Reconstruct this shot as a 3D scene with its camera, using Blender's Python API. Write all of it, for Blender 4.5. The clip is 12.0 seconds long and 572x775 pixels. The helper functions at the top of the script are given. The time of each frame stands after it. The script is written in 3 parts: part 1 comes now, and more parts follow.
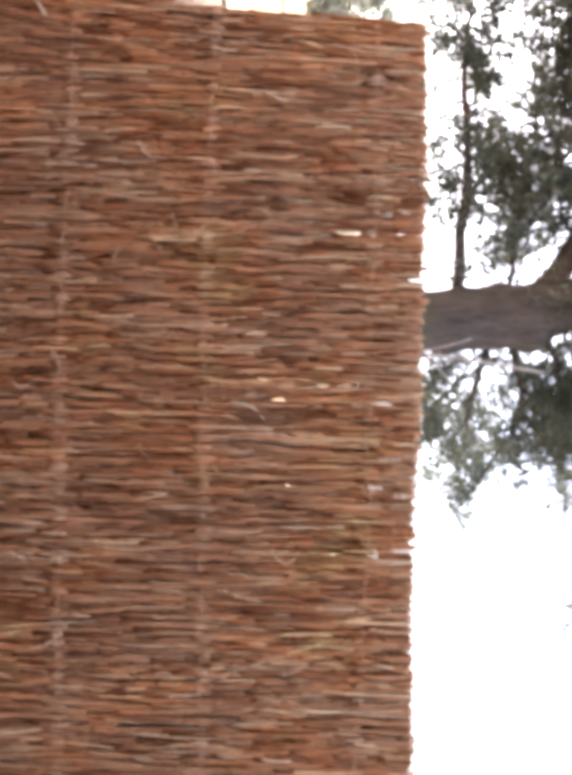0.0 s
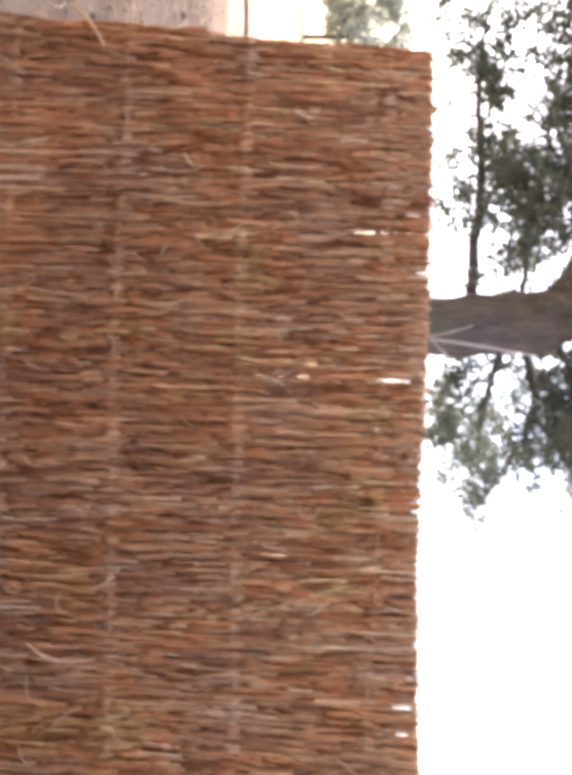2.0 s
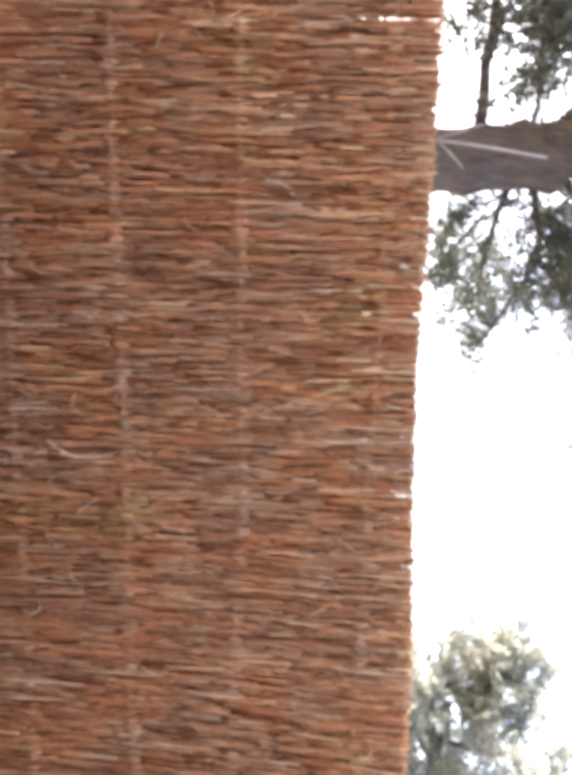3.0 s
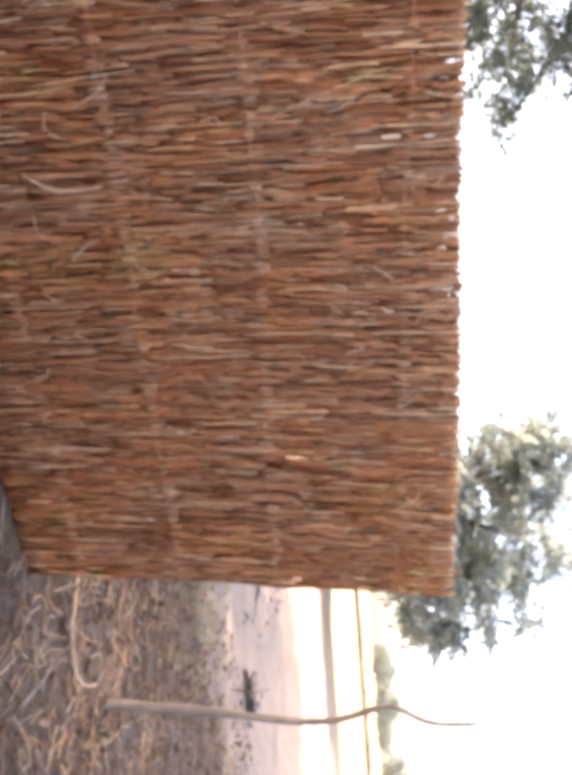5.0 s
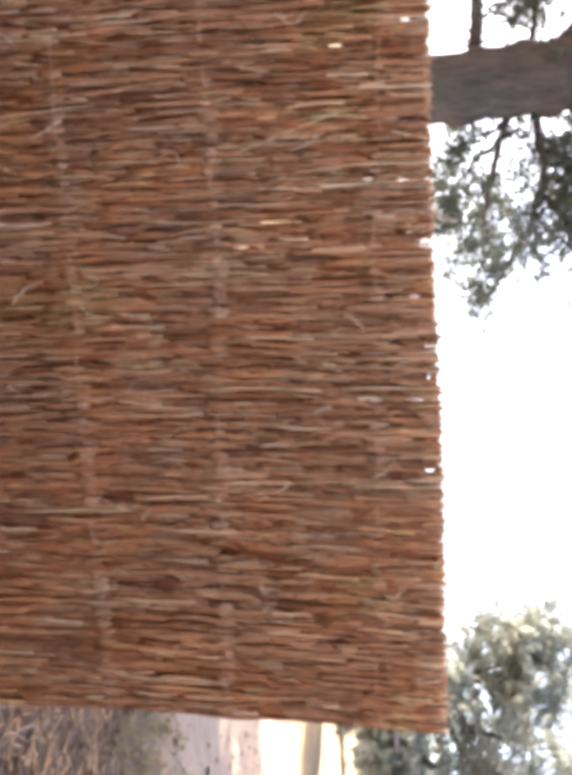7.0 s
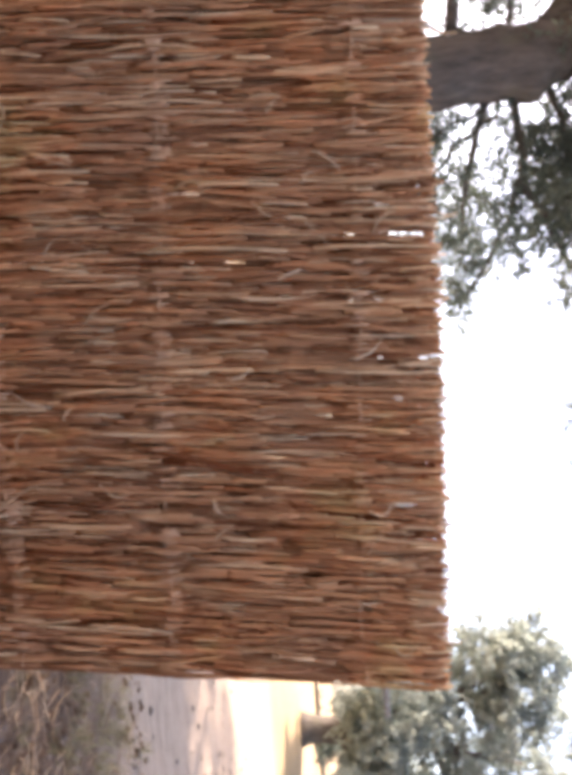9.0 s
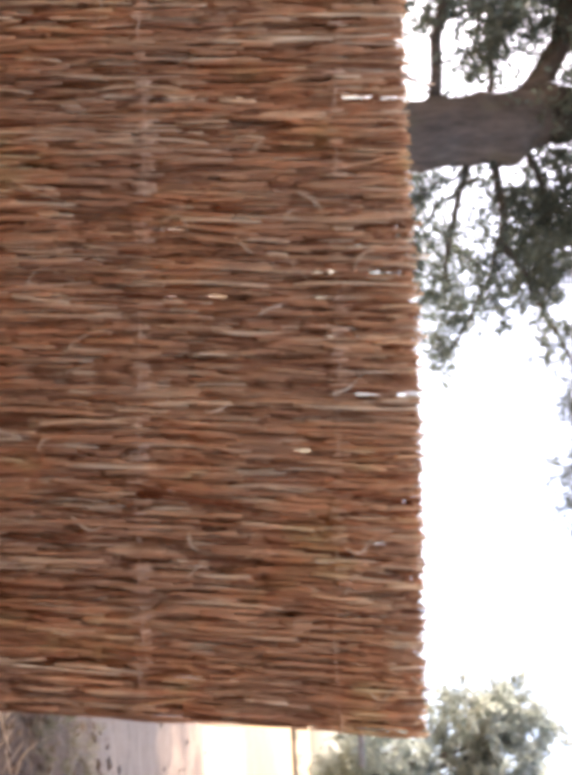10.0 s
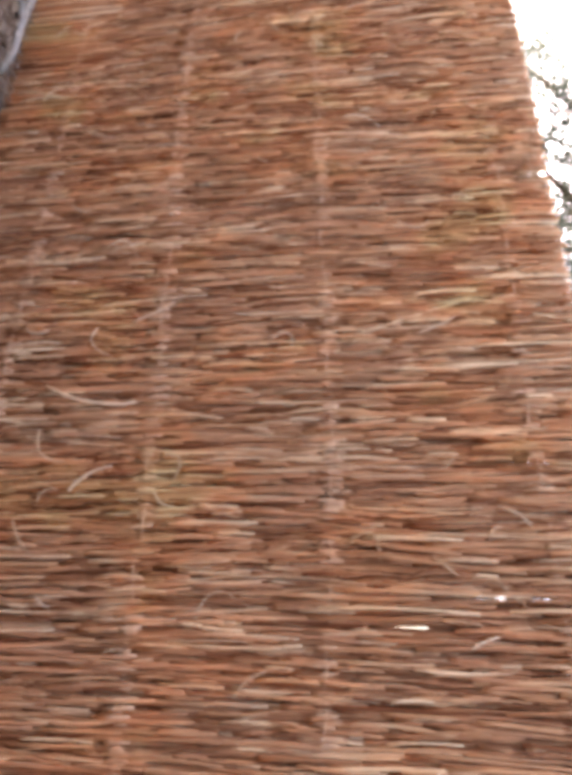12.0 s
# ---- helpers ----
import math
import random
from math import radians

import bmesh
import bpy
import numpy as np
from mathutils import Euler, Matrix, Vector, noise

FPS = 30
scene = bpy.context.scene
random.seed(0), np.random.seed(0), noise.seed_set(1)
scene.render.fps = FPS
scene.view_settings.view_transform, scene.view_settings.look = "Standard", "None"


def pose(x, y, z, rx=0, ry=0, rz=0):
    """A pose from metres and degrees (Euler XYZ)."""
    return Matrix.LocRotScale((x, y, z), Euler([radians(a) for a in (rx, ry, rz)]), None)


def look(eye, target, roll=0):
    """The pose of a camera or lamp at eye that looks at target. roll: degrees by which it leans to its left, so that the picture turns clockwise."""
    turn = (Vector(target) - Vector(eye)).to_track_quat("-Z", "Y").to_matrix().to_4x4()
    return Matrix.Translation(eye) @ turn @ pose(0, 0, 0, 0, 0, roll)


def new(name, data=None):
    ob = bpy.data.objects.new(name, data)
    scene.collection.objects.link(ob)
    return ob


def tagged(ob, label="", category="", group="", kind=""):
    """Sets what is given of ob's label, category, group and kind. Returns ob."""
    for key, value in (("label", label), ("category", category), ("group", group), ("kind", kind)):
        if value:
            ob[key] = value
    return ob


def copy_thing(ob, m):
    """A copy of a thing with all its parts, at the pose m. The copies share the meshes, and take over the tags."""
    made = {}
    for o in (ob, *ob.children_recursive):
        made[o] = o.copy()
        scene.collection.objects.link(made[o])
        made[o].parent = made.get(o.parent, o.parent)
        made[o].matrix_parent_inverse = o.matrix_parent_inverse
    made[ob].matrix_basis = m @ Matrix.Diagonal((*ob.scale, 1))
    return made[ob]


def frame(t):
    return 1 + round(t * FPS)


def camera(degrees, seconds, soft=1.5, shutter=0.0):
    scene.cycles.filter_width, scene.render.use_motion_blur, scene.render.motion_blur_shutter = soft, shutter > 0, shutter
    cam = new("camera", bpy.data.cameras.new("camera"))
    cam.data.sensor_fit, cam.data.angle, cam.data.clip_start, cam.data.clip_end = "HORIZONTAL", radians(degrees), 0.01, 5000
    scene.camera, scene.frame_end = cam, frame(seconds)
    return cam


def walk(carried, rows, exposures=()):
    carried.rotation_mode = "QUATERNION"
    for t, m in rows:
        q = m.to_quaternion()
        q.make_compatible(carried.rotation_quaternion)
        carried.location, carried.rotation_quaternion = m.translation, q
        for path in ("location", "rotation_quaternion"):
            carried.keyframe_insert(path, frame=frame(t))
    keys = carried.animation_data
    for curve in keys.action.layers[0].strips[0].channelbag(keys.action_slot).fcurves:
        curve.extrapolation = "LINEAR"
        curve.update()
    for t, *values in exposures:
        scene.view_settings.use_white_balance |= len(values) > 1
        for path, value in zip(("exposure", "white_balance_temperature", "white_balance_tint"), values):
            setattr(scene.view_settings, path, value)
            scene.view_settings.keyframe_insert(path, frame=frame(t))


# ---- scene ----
cam = camera(45.0, 12.0, soft=7.6)
PATH = [
    (0, (1.308, -2.356, 1.53), (1.184, -0.36, 1.488), 89.3),
    (0.5, (1.263, -2.526, 1.535), (1.17, -0.547, 1.261), 91.5),
    (1, (1.307, -2.63, 1.502), (1.389, -0.646, 1.269), 91.1),
    (1.5, (1.373, -2.657, 1.511), (1.276, -0.675, 1.256), 87.8),
    (2, (1.455, -2.699, 1.508), (1.3, -0.707, 1.42), 89.7),
    (2.5, (1.573, -2.773, 1.497), (1.889, -0.803, 1.36), 91.8),
    (3, (1.642, -2.743, 1.489), (1.909, -0.763, 1.401), 89.8),
    (4.8, (2.041, -2.457, 1.45), (2.788, -0.62, 1.187), 86.3),
    (5, (2.08, -2.452, 1.454), (2.834, -0.607, 1.281), 86.4),
    (5.1, (2.109, -2.451, 1.456), (2.843, -0.598, 1.3), 86.7),
    (5.5, (2.269, -2.371, 1.462), (2.715, -0.428, 1.309), 88.5),
    (6, (2.47, -2.402, 1.49), (2.685, -0.419, 1.343), 88.2),
    (6.5, (2.556, -2.351, 1.492), (2.736, -0.363, 1.369), 87.4),
    (7, (2.606, -2.267, 1.501), (2.832, -0.283, 1.395), 86.4),
    (7.5, (2.697, -2.062, 1.507), (2.942, -0.077, 1.484), 88.8),
    (7.7, (2.736, -2.021, 1.482), (2.922, -0.03, 1.413), 89.7),
    (9.3, (3.165, -1.825, 1.499), (3.345, 0.167, 1.465), 85.0),
    (9.5, (3.194, -1.822, 1.486), (3.418, 0.166, 1.446), 85.5),
    (10, (3.14, -1.847, 1.51), (3.149, 0.153, 1.527), 87.1),
    (10.2, (3.057, -1.861, 1.515), (2.861, 0.129, 1.551), 89.4),
    (10.5, (2.973, -1.895, 1.505), (2.355, 0.007, 1.528), 90.5),
    (10.7, (2.932, -1.906, 1.495), (2.184, -0.051, 1.48), 92.0),
    (11, (2.853, -2.02, 1.489), (2.025, -0.203, 1.376), 91.4),
    (11.5, (3.004, -1.975, 1.351), (2.075, -0.209, 1.222), 91.4),
    (12, (3.223, -1.63, 1.234), (2.199, 0.079, 1.062), 86.0),
]
walk(
    cam,
    [(t, look(eye, target, roll)) for t, eye, target, roll in PATH],
    exposures=[
        (0, 2.95, 7400.0, 23.0),
        (0.5, 3.26, 7400.0, 23.0),
        (1, 3.23, 7400.0, 23.0),
        (1.5, 3.45, 7400.0, 23.0),
        (2, 3.05, 7400.0, 23.0),
        (2.5, 2.63, 7400.0, 23.0),
        (3, 3.13, 7400.0, 23.0),
        (5, 2.96, 7400.0, 23.0),
        (5.5, 2.58, 7400.0, 23.0),
        (6, 2.88, 7400.0, 23.0),
        (6.5, 2.83, 7400.0, 23.0),
        (7, 2.86, 7400.0, 23.0),
        (7.5, 2.81, 7400.0, 23.0),
        (9.5, 2.56, 7400.0, 23.0),
        (10, 2.66, 7400.0, 23.0),
        (10.5, 2.63, 7400.0, 23.0),
        (11, 3.08, 7400.0, 23.0),
        (11.5, 3.23, 7400.0, 23.0),
        (12, 3.46, 7400.0, 23.0),
    ],
)

# ---- light ----
SUN_AZ = math.atan2(-0.82, 0.57)
SUN_EL = radians(48)
world = bpy.data.worlds.new("hazy_sky")
scene.world = world
world.use_nodes = True
wt = world.node_tree
sky = wt.nodes.new("ShaderNodeTexSky")
sky.sky_type = "NISHITA"
sky.sun_disc = False
sky.sun_elevation = SUN_EL
sky.sun_rotation = SUN_AZ
sky.air_density = 1.0
sky.dust_density = 3.2
sky.ozone_density = 1.0
wt.links.new(sky.outputs[0], wt.nodes["Background"].inputs[0])
wt.nodes["Background"].inputs[1].default_value = 0.12
sun_data = bpy.data.lights.new("sun", "SUN")
sun_data.energy = 3.0
sun_data.angle = radians(1.5)
sun_data.color = (1.0, 0.94, 0.84)
sun = new("sun", sun_data)
to_sun = Vector((math.sin(SUN_AZ) * math.cos(SUN_EL), math.cos(SUN_AZ) * math.cos(SUN_EL), math.sin(SUN_EL)))
sun.matrix_world = look(tuple(to_sun * 60), (0, 0, 0))


# ---- materials ----
class Nodes:
    """A new material's node tree, with short calls to add nodes."""

    def __init__(self, name):
        self.mat = bpy.data.materials.new(name)
        self.mat.use_nodes = True
        self.tree = self.mat.node_tree
        self.bsdf = self.tree.nodes["Principled BSDF"]
        self.out = self.tree.nodes["Material Output"]

    def node(self, kind, **values):
        n = self.tree.nodes.new(kind)
        for key, v in values.items():
            if key == "operation":
                n.operation = v
            elif key == "blend":
                n.data_type, n.blend_type = "RGBA", v
        return n

    def put(self, value, socket):
        if isinstance(value, (int, float, tuple)):
            socket.default_value = value
        else:
            self.tree.links.new(value, socket)

    def math(self, op, a, b=0.0):
        n = self.node("ShaderNodeMath", operation=op)
        self.put(a, n.inputs[0])
        self.put(b, n.inputs[1])
        return n.outputs[0]

    def noise(self, vector, scale, detail=3.0, rough=0.55):
        n = self.node("ShaderNodeTexNoise")
        n.inputs["Scale"].default_value, n.inputs["Detail"].default_value = scale, detail
        n.inputs["Roughness"].default_value = rough
        self.put(vector, n.inputs["Vector"])
        return n.outputs["Fac"]

    def stretch(self, vector, x, y, z):
        n = self.node("ShaderNodeMapping")
        n.inputs["Scale"].default_value = (x, y, z)
        self.put(vector, n.inputs["Vector"])
        return n.outputs[0]

    def spread(self, value, lo, hi, a=0.0, b=1.0):
        n = self.node("ShaderNodeMapRange")
        n.interpolation_type = "SMOOTHSTEP"
        self.put(value, n.inputs[0])
        for k, v in enumerate((lo, hi, a, b)):
            n.inputs[1 + k].default_value = v
        return n.outputs[0]

    def ramp(self, fac, stops):
        n = self.node("ShaderNodeValToRGB")
        el = n.color_ramp.elements
        while len(el) < len(stops):
            el.new(0.5)
        for e, (p, c) in zip(el, stops):
            e.position, e.color = p, (*c, 1)
        self.put(fac, n.inputs[0])
        return n.outputs[0]

    def mix(self, fac, a, b, blend="MIX"):
        n = self.node("ShaderNodeMix", blend=blend)
        self.put(fac, n.inputs[0])
        self.put((*a, 1) if isinstance(a, tuple) and len(a) == 3 else a, n.inputs[6])
        self.put((*b, 1) if isinstance(b, tuple) and len(b) == 3 else b, n.inputs[7])
        return n.outputs[2]

    def grey(self, value):
        n = self.node("ShaderNodeCombineColor")
        for k in range(3):
            self.put(value, n.inputs[k])
        return n.outputs[0]

    def place(self):
        return self.node("ShaderNodeNewGeometry").outputs["Position"]

    def chance(self):
        a = self.node("ShaderNodeObjectInfo").outputs["Random"]
        b = self.node("ShaderNodeNewGeometry").outputs["Random Per Island"]
        return self.math("FRACT", self.math("ADD", a, b))

    def finish(self, colour, rough, bump=None, strength=0.4, distance=0.004):
        self.put(colour, self.bsdf.inputs["Base Color"])
        self.put(rough, self.bsdf.inputs["Roughness"])
        if bump is not None:
            n = self.node("ShaderNodeBump")
            n.inputs["Strength"].default_value, n.inputs["Distance"].default_value = strength, distance
            self.put(bump, n.inputs["Height"])
            self.put(n.outputs[0], self.bsdf.inputs["Normal"])
        return self.mat


def reed_material(name, stops, patch):
    m = Nodes(name)
    p = m.place()
    pick = m.chance()
    base = m.ramp(pick, stops)
    region = m.noise(m.stretch(p, 1.5, 1.0, 1.0), 2.2, 4.0)
    tint = m.ramp(region, [(0.33, (0.88, 0.83, 0.77)), (0.43, (0.98, 0.97, 0.97)), (0.5, (1.04, 1.02, 0.96)), (0.57, (1.14, 0.95, 0.80)), (0.66, (1.02, 1.05, 0.80))])
    c = m.mix(patch, base, tint, "MULTIPLY")
    fibre = m.noise(m.stretch(p, 160.0, 160.0, 9.0), 1.0, 3.0)
    c = m.mix(0.75, c, m.grey(m.spread(fibre, 0.3, 0.72, 0.76, 1.2)), "MULTIPLY")
    blot = m.noise(m.stretch(p, 40.0, 40.0, 14.0), 1.0, 2.0)
    c = m.mix(m.spread(blot, 0.6, 0.74, 0.0, 0.4), c, (0.24, 0.12, 0.065))
    m.bsdf.inputs["Specular IOR Level"].default_value = 0.05
    return m.finish(c, 0.7, fibre, 0.5, 0.003)


REED_STOPS = [
    (0.0, (0.17, 0.051, 0.021)),
    (0.17, (0.38, 0.172, 0.082)),
    (0.4, (0.54, 0.256, 0.131)),
    (0.6, (0.58, 0.317, 0.161)),
    (0.74, (0.62, 0.287, 0.140)),
    (0.87, (0.72, 0.444, 0.242)),
    (1.0, (0.84, 0.614, 0.377)),
]
MAT_REED = reed_material("dry_reed", REED_STOPS, 0.85)
MAT_STRAW = reed_material("pale_straw", [(0.0, (0.56, 0.355, 0.20)), (0.5, (0.68, 0.47, 0.29)), (1.0, (0.78, 0.60, 0.41))], 0.4)
MAT_LITTER = reed_material("ground_straw", [(0.0, (0.22, 0.13, 0.08)), (0.5, (0.36, 0.25, 0.17)), (1.0, (0.56, 0.43, 0.32))], 0.4)
MAT_BIND = reed_material("grass_rope", [(0.0, (0.52, 0.28, 0.155)), (0.6, (0.62, 0.37, 0.215)), (1.0, (0.72, 0.46, 0.29))], 0.7)


def ground_material():
    m = Nodes("dusty_ground")
    p = m.place()
    sep = m.node("ShaderNodeSeparateXYZ")
    m.put(p, sep.inputs[0])
    x, y = sep.outputs[0], sep.outputs[1]
    broad = m.noise(p, 0.5, 4.0)
    mid = m.noise(p, 3.0, 4.0)
    fine = m.noise(p, 26.0, 4.0)
    grit = m.noise(p, 120.0, 2.0)
    litter = m.ramp(fine, [(0.25, (0.060, 0.033, 0.020)), (0.45, (0.120, 0.072, 0.043)), (0.6, (0.174, 0.111, 0.070)), (0.8, (0.234, 0.162, 0.108))])
    litter = m.mix(m.spread(mid, 0.5, 0.7, 0.0, 0.4), litter, (0.20, 0.17, 0.085))
    sand = m.ramp(m.noise(m.stretch(p, 0.45, 3.2, 1.0), 3.5, 6.0, 0.68), [(0.3, (0.197, 0.143, 0.102)), (0.47, (0.312, 0.234, 0.172)), (0.62, (0.369, 0.287, 0.213)), (0.78, (0.426, 0.336, 0.254))])
    specks = m.noise(m.stretch(p, 0.7, 1.6, 1.0), 9.0, 5.0, 0.7)
    sand = m.mix(m.spread(specks, 0.55, 0.66, 0.0, 0.75), sand, (0.15, 0.105, 0.075))
    dust = m.ramp(mid, [(0.35, (0.31, 0.205, 0.135)), (0.6, (0.43, 0.305, 0.21))])
    field = m.ramp(m.noise(m.stretch(p, 0.12, 0.5, 1.0), 1.0, 4.0), [(0.3, (0.248, 0.180, 0.095)), (0.6, (0.310, 0.227, 0.127)), (0.8, (0.285, 0.214, 0.127))])
    edge = m.math("ADD", y, m.math("MULTIPLY", m.math("SUBTRACT", broad, 0.5), 2.6))
    edge = m.math("ADD", edge, m.math("MULTIPLY", m.math("SUBTRACT", mid, 0.5), 1.2))
    left = m.spread(x, -3.0, 3.0, 8.2, 0.0)
    to_sand = m.spread(m.math("SUBTRACT", edge, left), 2.1, 3.2)
    c = m.mix(to_sand, litter, sand)
    to_dust = m.math("MULTIPLY", m.spread(x, -0.2, 1.2, 1.0, 0.0), m.spread(y, -0.6, 0.3, 1.0, 0.25))
    c = m.mix(to_dust, c, dust)
    far = m.math("ADD", y, m.math("MULTIPLY", m.math("SUBTRACT", broad, 0.5), 2.0))
    c = m.mix(m.spread(far, 13.5, 16.5), c, field)
    c = m.mix(0.35, c, m.grey(m.spread(grit, 0.3, 0.7, 0.6, 1.3)), "MULTIPLY")
    return m.finish(c, 0.92, fine, 0.7, 0.02)


MAT_GROUND = ground_material()


def mud_material():
    m = Nodes("mud_plaster")
    p = m.place()
    c = m.ramp(m.noise(p, 1.4, 5.0), [(0.3, (0.17, 0.11, 0.07)), (0.55, (0.23, 0.15, 0.10)), (0.75, (0.28, 0.19, 0.13))])
    fine = m.noise(p, 30.0, 4.0)
    c = m.mix(0.5, c, m.grey(m.spread(fine, 0.3, 0.7, 0.8, 1.2)), "MULTIPLY")
    return m.finish(c, 0.95, fine, 0.6, 0.01)


MAT_MUD = mud_material()


def bark_material(name, a, b, scale):
    m = Nodes(name)
    p = m.place()
    ridges = m.noise(m.stretch(p, 1.0, 1.0, 0.25), scale, 5.0, 0.65)
    c = m.ramp(ridges, [(0.3, a), (0.65, b)])
    moss = m.noise(p, 1.7, 3.0)
    c = m.mix(m.spread(moss, 0.5, 0.7, 0.0, 0.45), c, (0.10, 0.10, 0.055))
    return m.finish(c, 0.9, ridges, 0.9, 0.03)


MAT_BARK = bark_material("tree_bark", (0.042, 0.037, 0.034), (0.12, 0.103, 0.09), 9.0)
MAT_DEADWOOD = bark_material("weathered_wood", (0.26, 0.21, 0.17), (0.52, 0.45, 0.38), 30.0)
MAT_STAKE = bark_material("stick_bark", (0.22, 0.17, 0.135), (0.44, 0.35, 0.285), 24.0)


def leaf_material(name, dark, light, through_light):
    m = Nodes(name)
    pick = m.chance()
    p = m.place()
    c = m.mix(m.spread(m.noise(p, 0.9, 2.0), 0.35, 0.65), dark, light)
    c = m.mix(0.6, c, m.grey(m.spread(pick, 0.0, 1.0, 0.6, 1.4)), "MULTIPLY")
    m.finish(c, 0.5)
    thin = m.node("ShaderNodeBsdfTranslucent")
    m.put(c, thin.inputs[0])
    both = m.node("ShaderNodeMixShader")
    both.inputs[0].default_value = through_light
    m.tree.links.new(m.bsdf.outputs[0], both.inputs[1])
    m.tree.links.new(thin.outputs[0], both.inputs[2])
    m.tree.links.new(both.outputs[0], m.out.inputs[0])
    return m.mat


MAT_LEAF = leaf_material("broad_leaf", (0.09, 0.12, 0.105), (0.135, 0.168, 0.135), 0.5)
# Round tree: haze and sky glare are put into this lighter leaf colour.
MAT_LEAF_HAZED = leaf_material("hazed_leaf", (0.25, 0.30, 0.28), (0.34, 0.385, 0.335), 0.5)
# Tree line: haze over distance, painted as a paler green.
MAT_LEAF_FAR_HAZED = leaf_material("far_hazed_leaf", (0.19, 0.225, 0.20), (0.25, 0.285, 0.24), 0.5)
MAT_DRYLEAF = leaf_material("dry_leaf", (0.14, 0.08, 0.045), (0.28, 0.185, 0.112), 0.15)
MAT_CLOD = bark_material("dark_clod", (0.06, 0.048, 0.04), (0.16, 0.125, 0.10), 60.0)
MAT_GRASS = leaf_material("dry_grass", (0.20, 0.17, 0.08), (0.42, 0.35, 0.20), 0.25)


# ---- mesh helpers ----
class Build:
    """Collects tubes and leaves into one mesh."""

    def __init__(self):
        self.v, self.f, self.n = [], [], 0

    def add(self, verts, faces):
        self.v.append(np.asarray(verts, float))
        self.f += [tuple(i + self.n for i in face) for face in faces]
        self.n += len(verts)

    def tube(self, path, radii, sides=6):
        path = np.asarray(path, float)
        along = np.gradient(path, axis=0)
        along /= np.linalg.norm(along, axis=1)[:, None] + 1e-9
        side = np.cross(along, (0.31, 0.94, 0.12))
        side /= np.linalg.norm(side, axis=1)[:, None] + 1e-9
        up = np.cross(along, side)
        turn = np.linspace(0, 2 * np.pi, sides, endpoint=False)
        r = np.broadcast_to(np.asarray(radii, float), (len(path),))[:, None, None]
        ring = np.cos(turn)[None, :, None] * side[:, None] + np.sin(turn)[None, :, None] * up[:, None]
        verts = (path[:, None] + r * ring).reshape(-1, 3)
        faces = []
        for i in range(len(path) - 1):
            for j in range(sides):
                k = (j + 1) % sides
                faces.append((i * sides + j, i * sides + k, (i + 1) * sides + k, (i + 1) * sides + j))
        last = (len(path) - 1) * sides
        faces.append(tuple(range(sides))[::-1])
        faces.append(tuple(range(last, last + sides)))
        self.add(verts, faces)

    def leaves(self, places, along, size, rng, slim=0.42):
        """Folded leaf blades, four corners each, at many places at once."""
        n = len(places)
        if not n:
            return
        along = along / (np.linalg.norm(along, axis=1)[:, None] + 1e-9)
        across = np.cross(along, rng.normal(size=(n, 3)))
        across /= np.linalg.norm(across, axis=1)[:, None] + 1e-9
        fold = np.cross(along, across)
        long = size * rng.uniform(0.6, 1.3, n)[:, None]
        a = places
        b = places + along * long * 0.45 + across * long * slim * 0.5 + fold * long * 0.08
        c = places + along * long
        d = places + along * long * 0.45 - across * long * slim * 0.5 + fold * long * 0.08
        verts = np.stack([a, b, c, d], 1).reshape(-1, 3)
        self.v.append(verts)
        i = self.n + 4 * np.arange(n)
        self.f += np.stack([i, i + 1, i + 2, i + 3], 1).tolist()
        self.n += 4 * n

    def mesh(self, name, material, smooth=True):
        me = bpy.data.meshes.new(name)
        me.from_pydata(np.concatenate(self.v).tolist(), [], self.f)
        me.polygons.foreach_set("use_smooth", [smooth] * len(me.polygons))
        me.materials.append(material)
        me.update()
        return me


def part(name, me, parent, label="", kind=""):
    ob = new(name, me)
    ob.parent = parent
    return tagged(ob, label, kind=kind)


def thing(name, label, category, group="", kind="", at=(0, 0, 0)):
    ob = new(name)
    ob.location = at
    return tagged(ob, label, category, group, kind)


def smooth_path(points, n):
    """A rounded line through a few points."""
    pts = np.asarray(points, float)
    t = np.r_[0, np.cumsum(np.linalg.norm(np.diff(pts, axis=0), axis=1))]
    s = np.linspace(0, t[-1], n)
    line = np.stack([np.interp(s, t, pts[:, k]) for k in range(3)], 1)
    for _ in range(2):
        line[1:-1] = 0.25 * line[:-2] + 0.5 * line[1:-1] + 0.25 * line[2:]
    return line


# ---- ground ----
def ground_rise(x, y):
    """The land climbs gently away from the yard."""
    return 0.0165 * max(0.0, math.hypot(x - 2.0, y + 2.0) - 10.0)


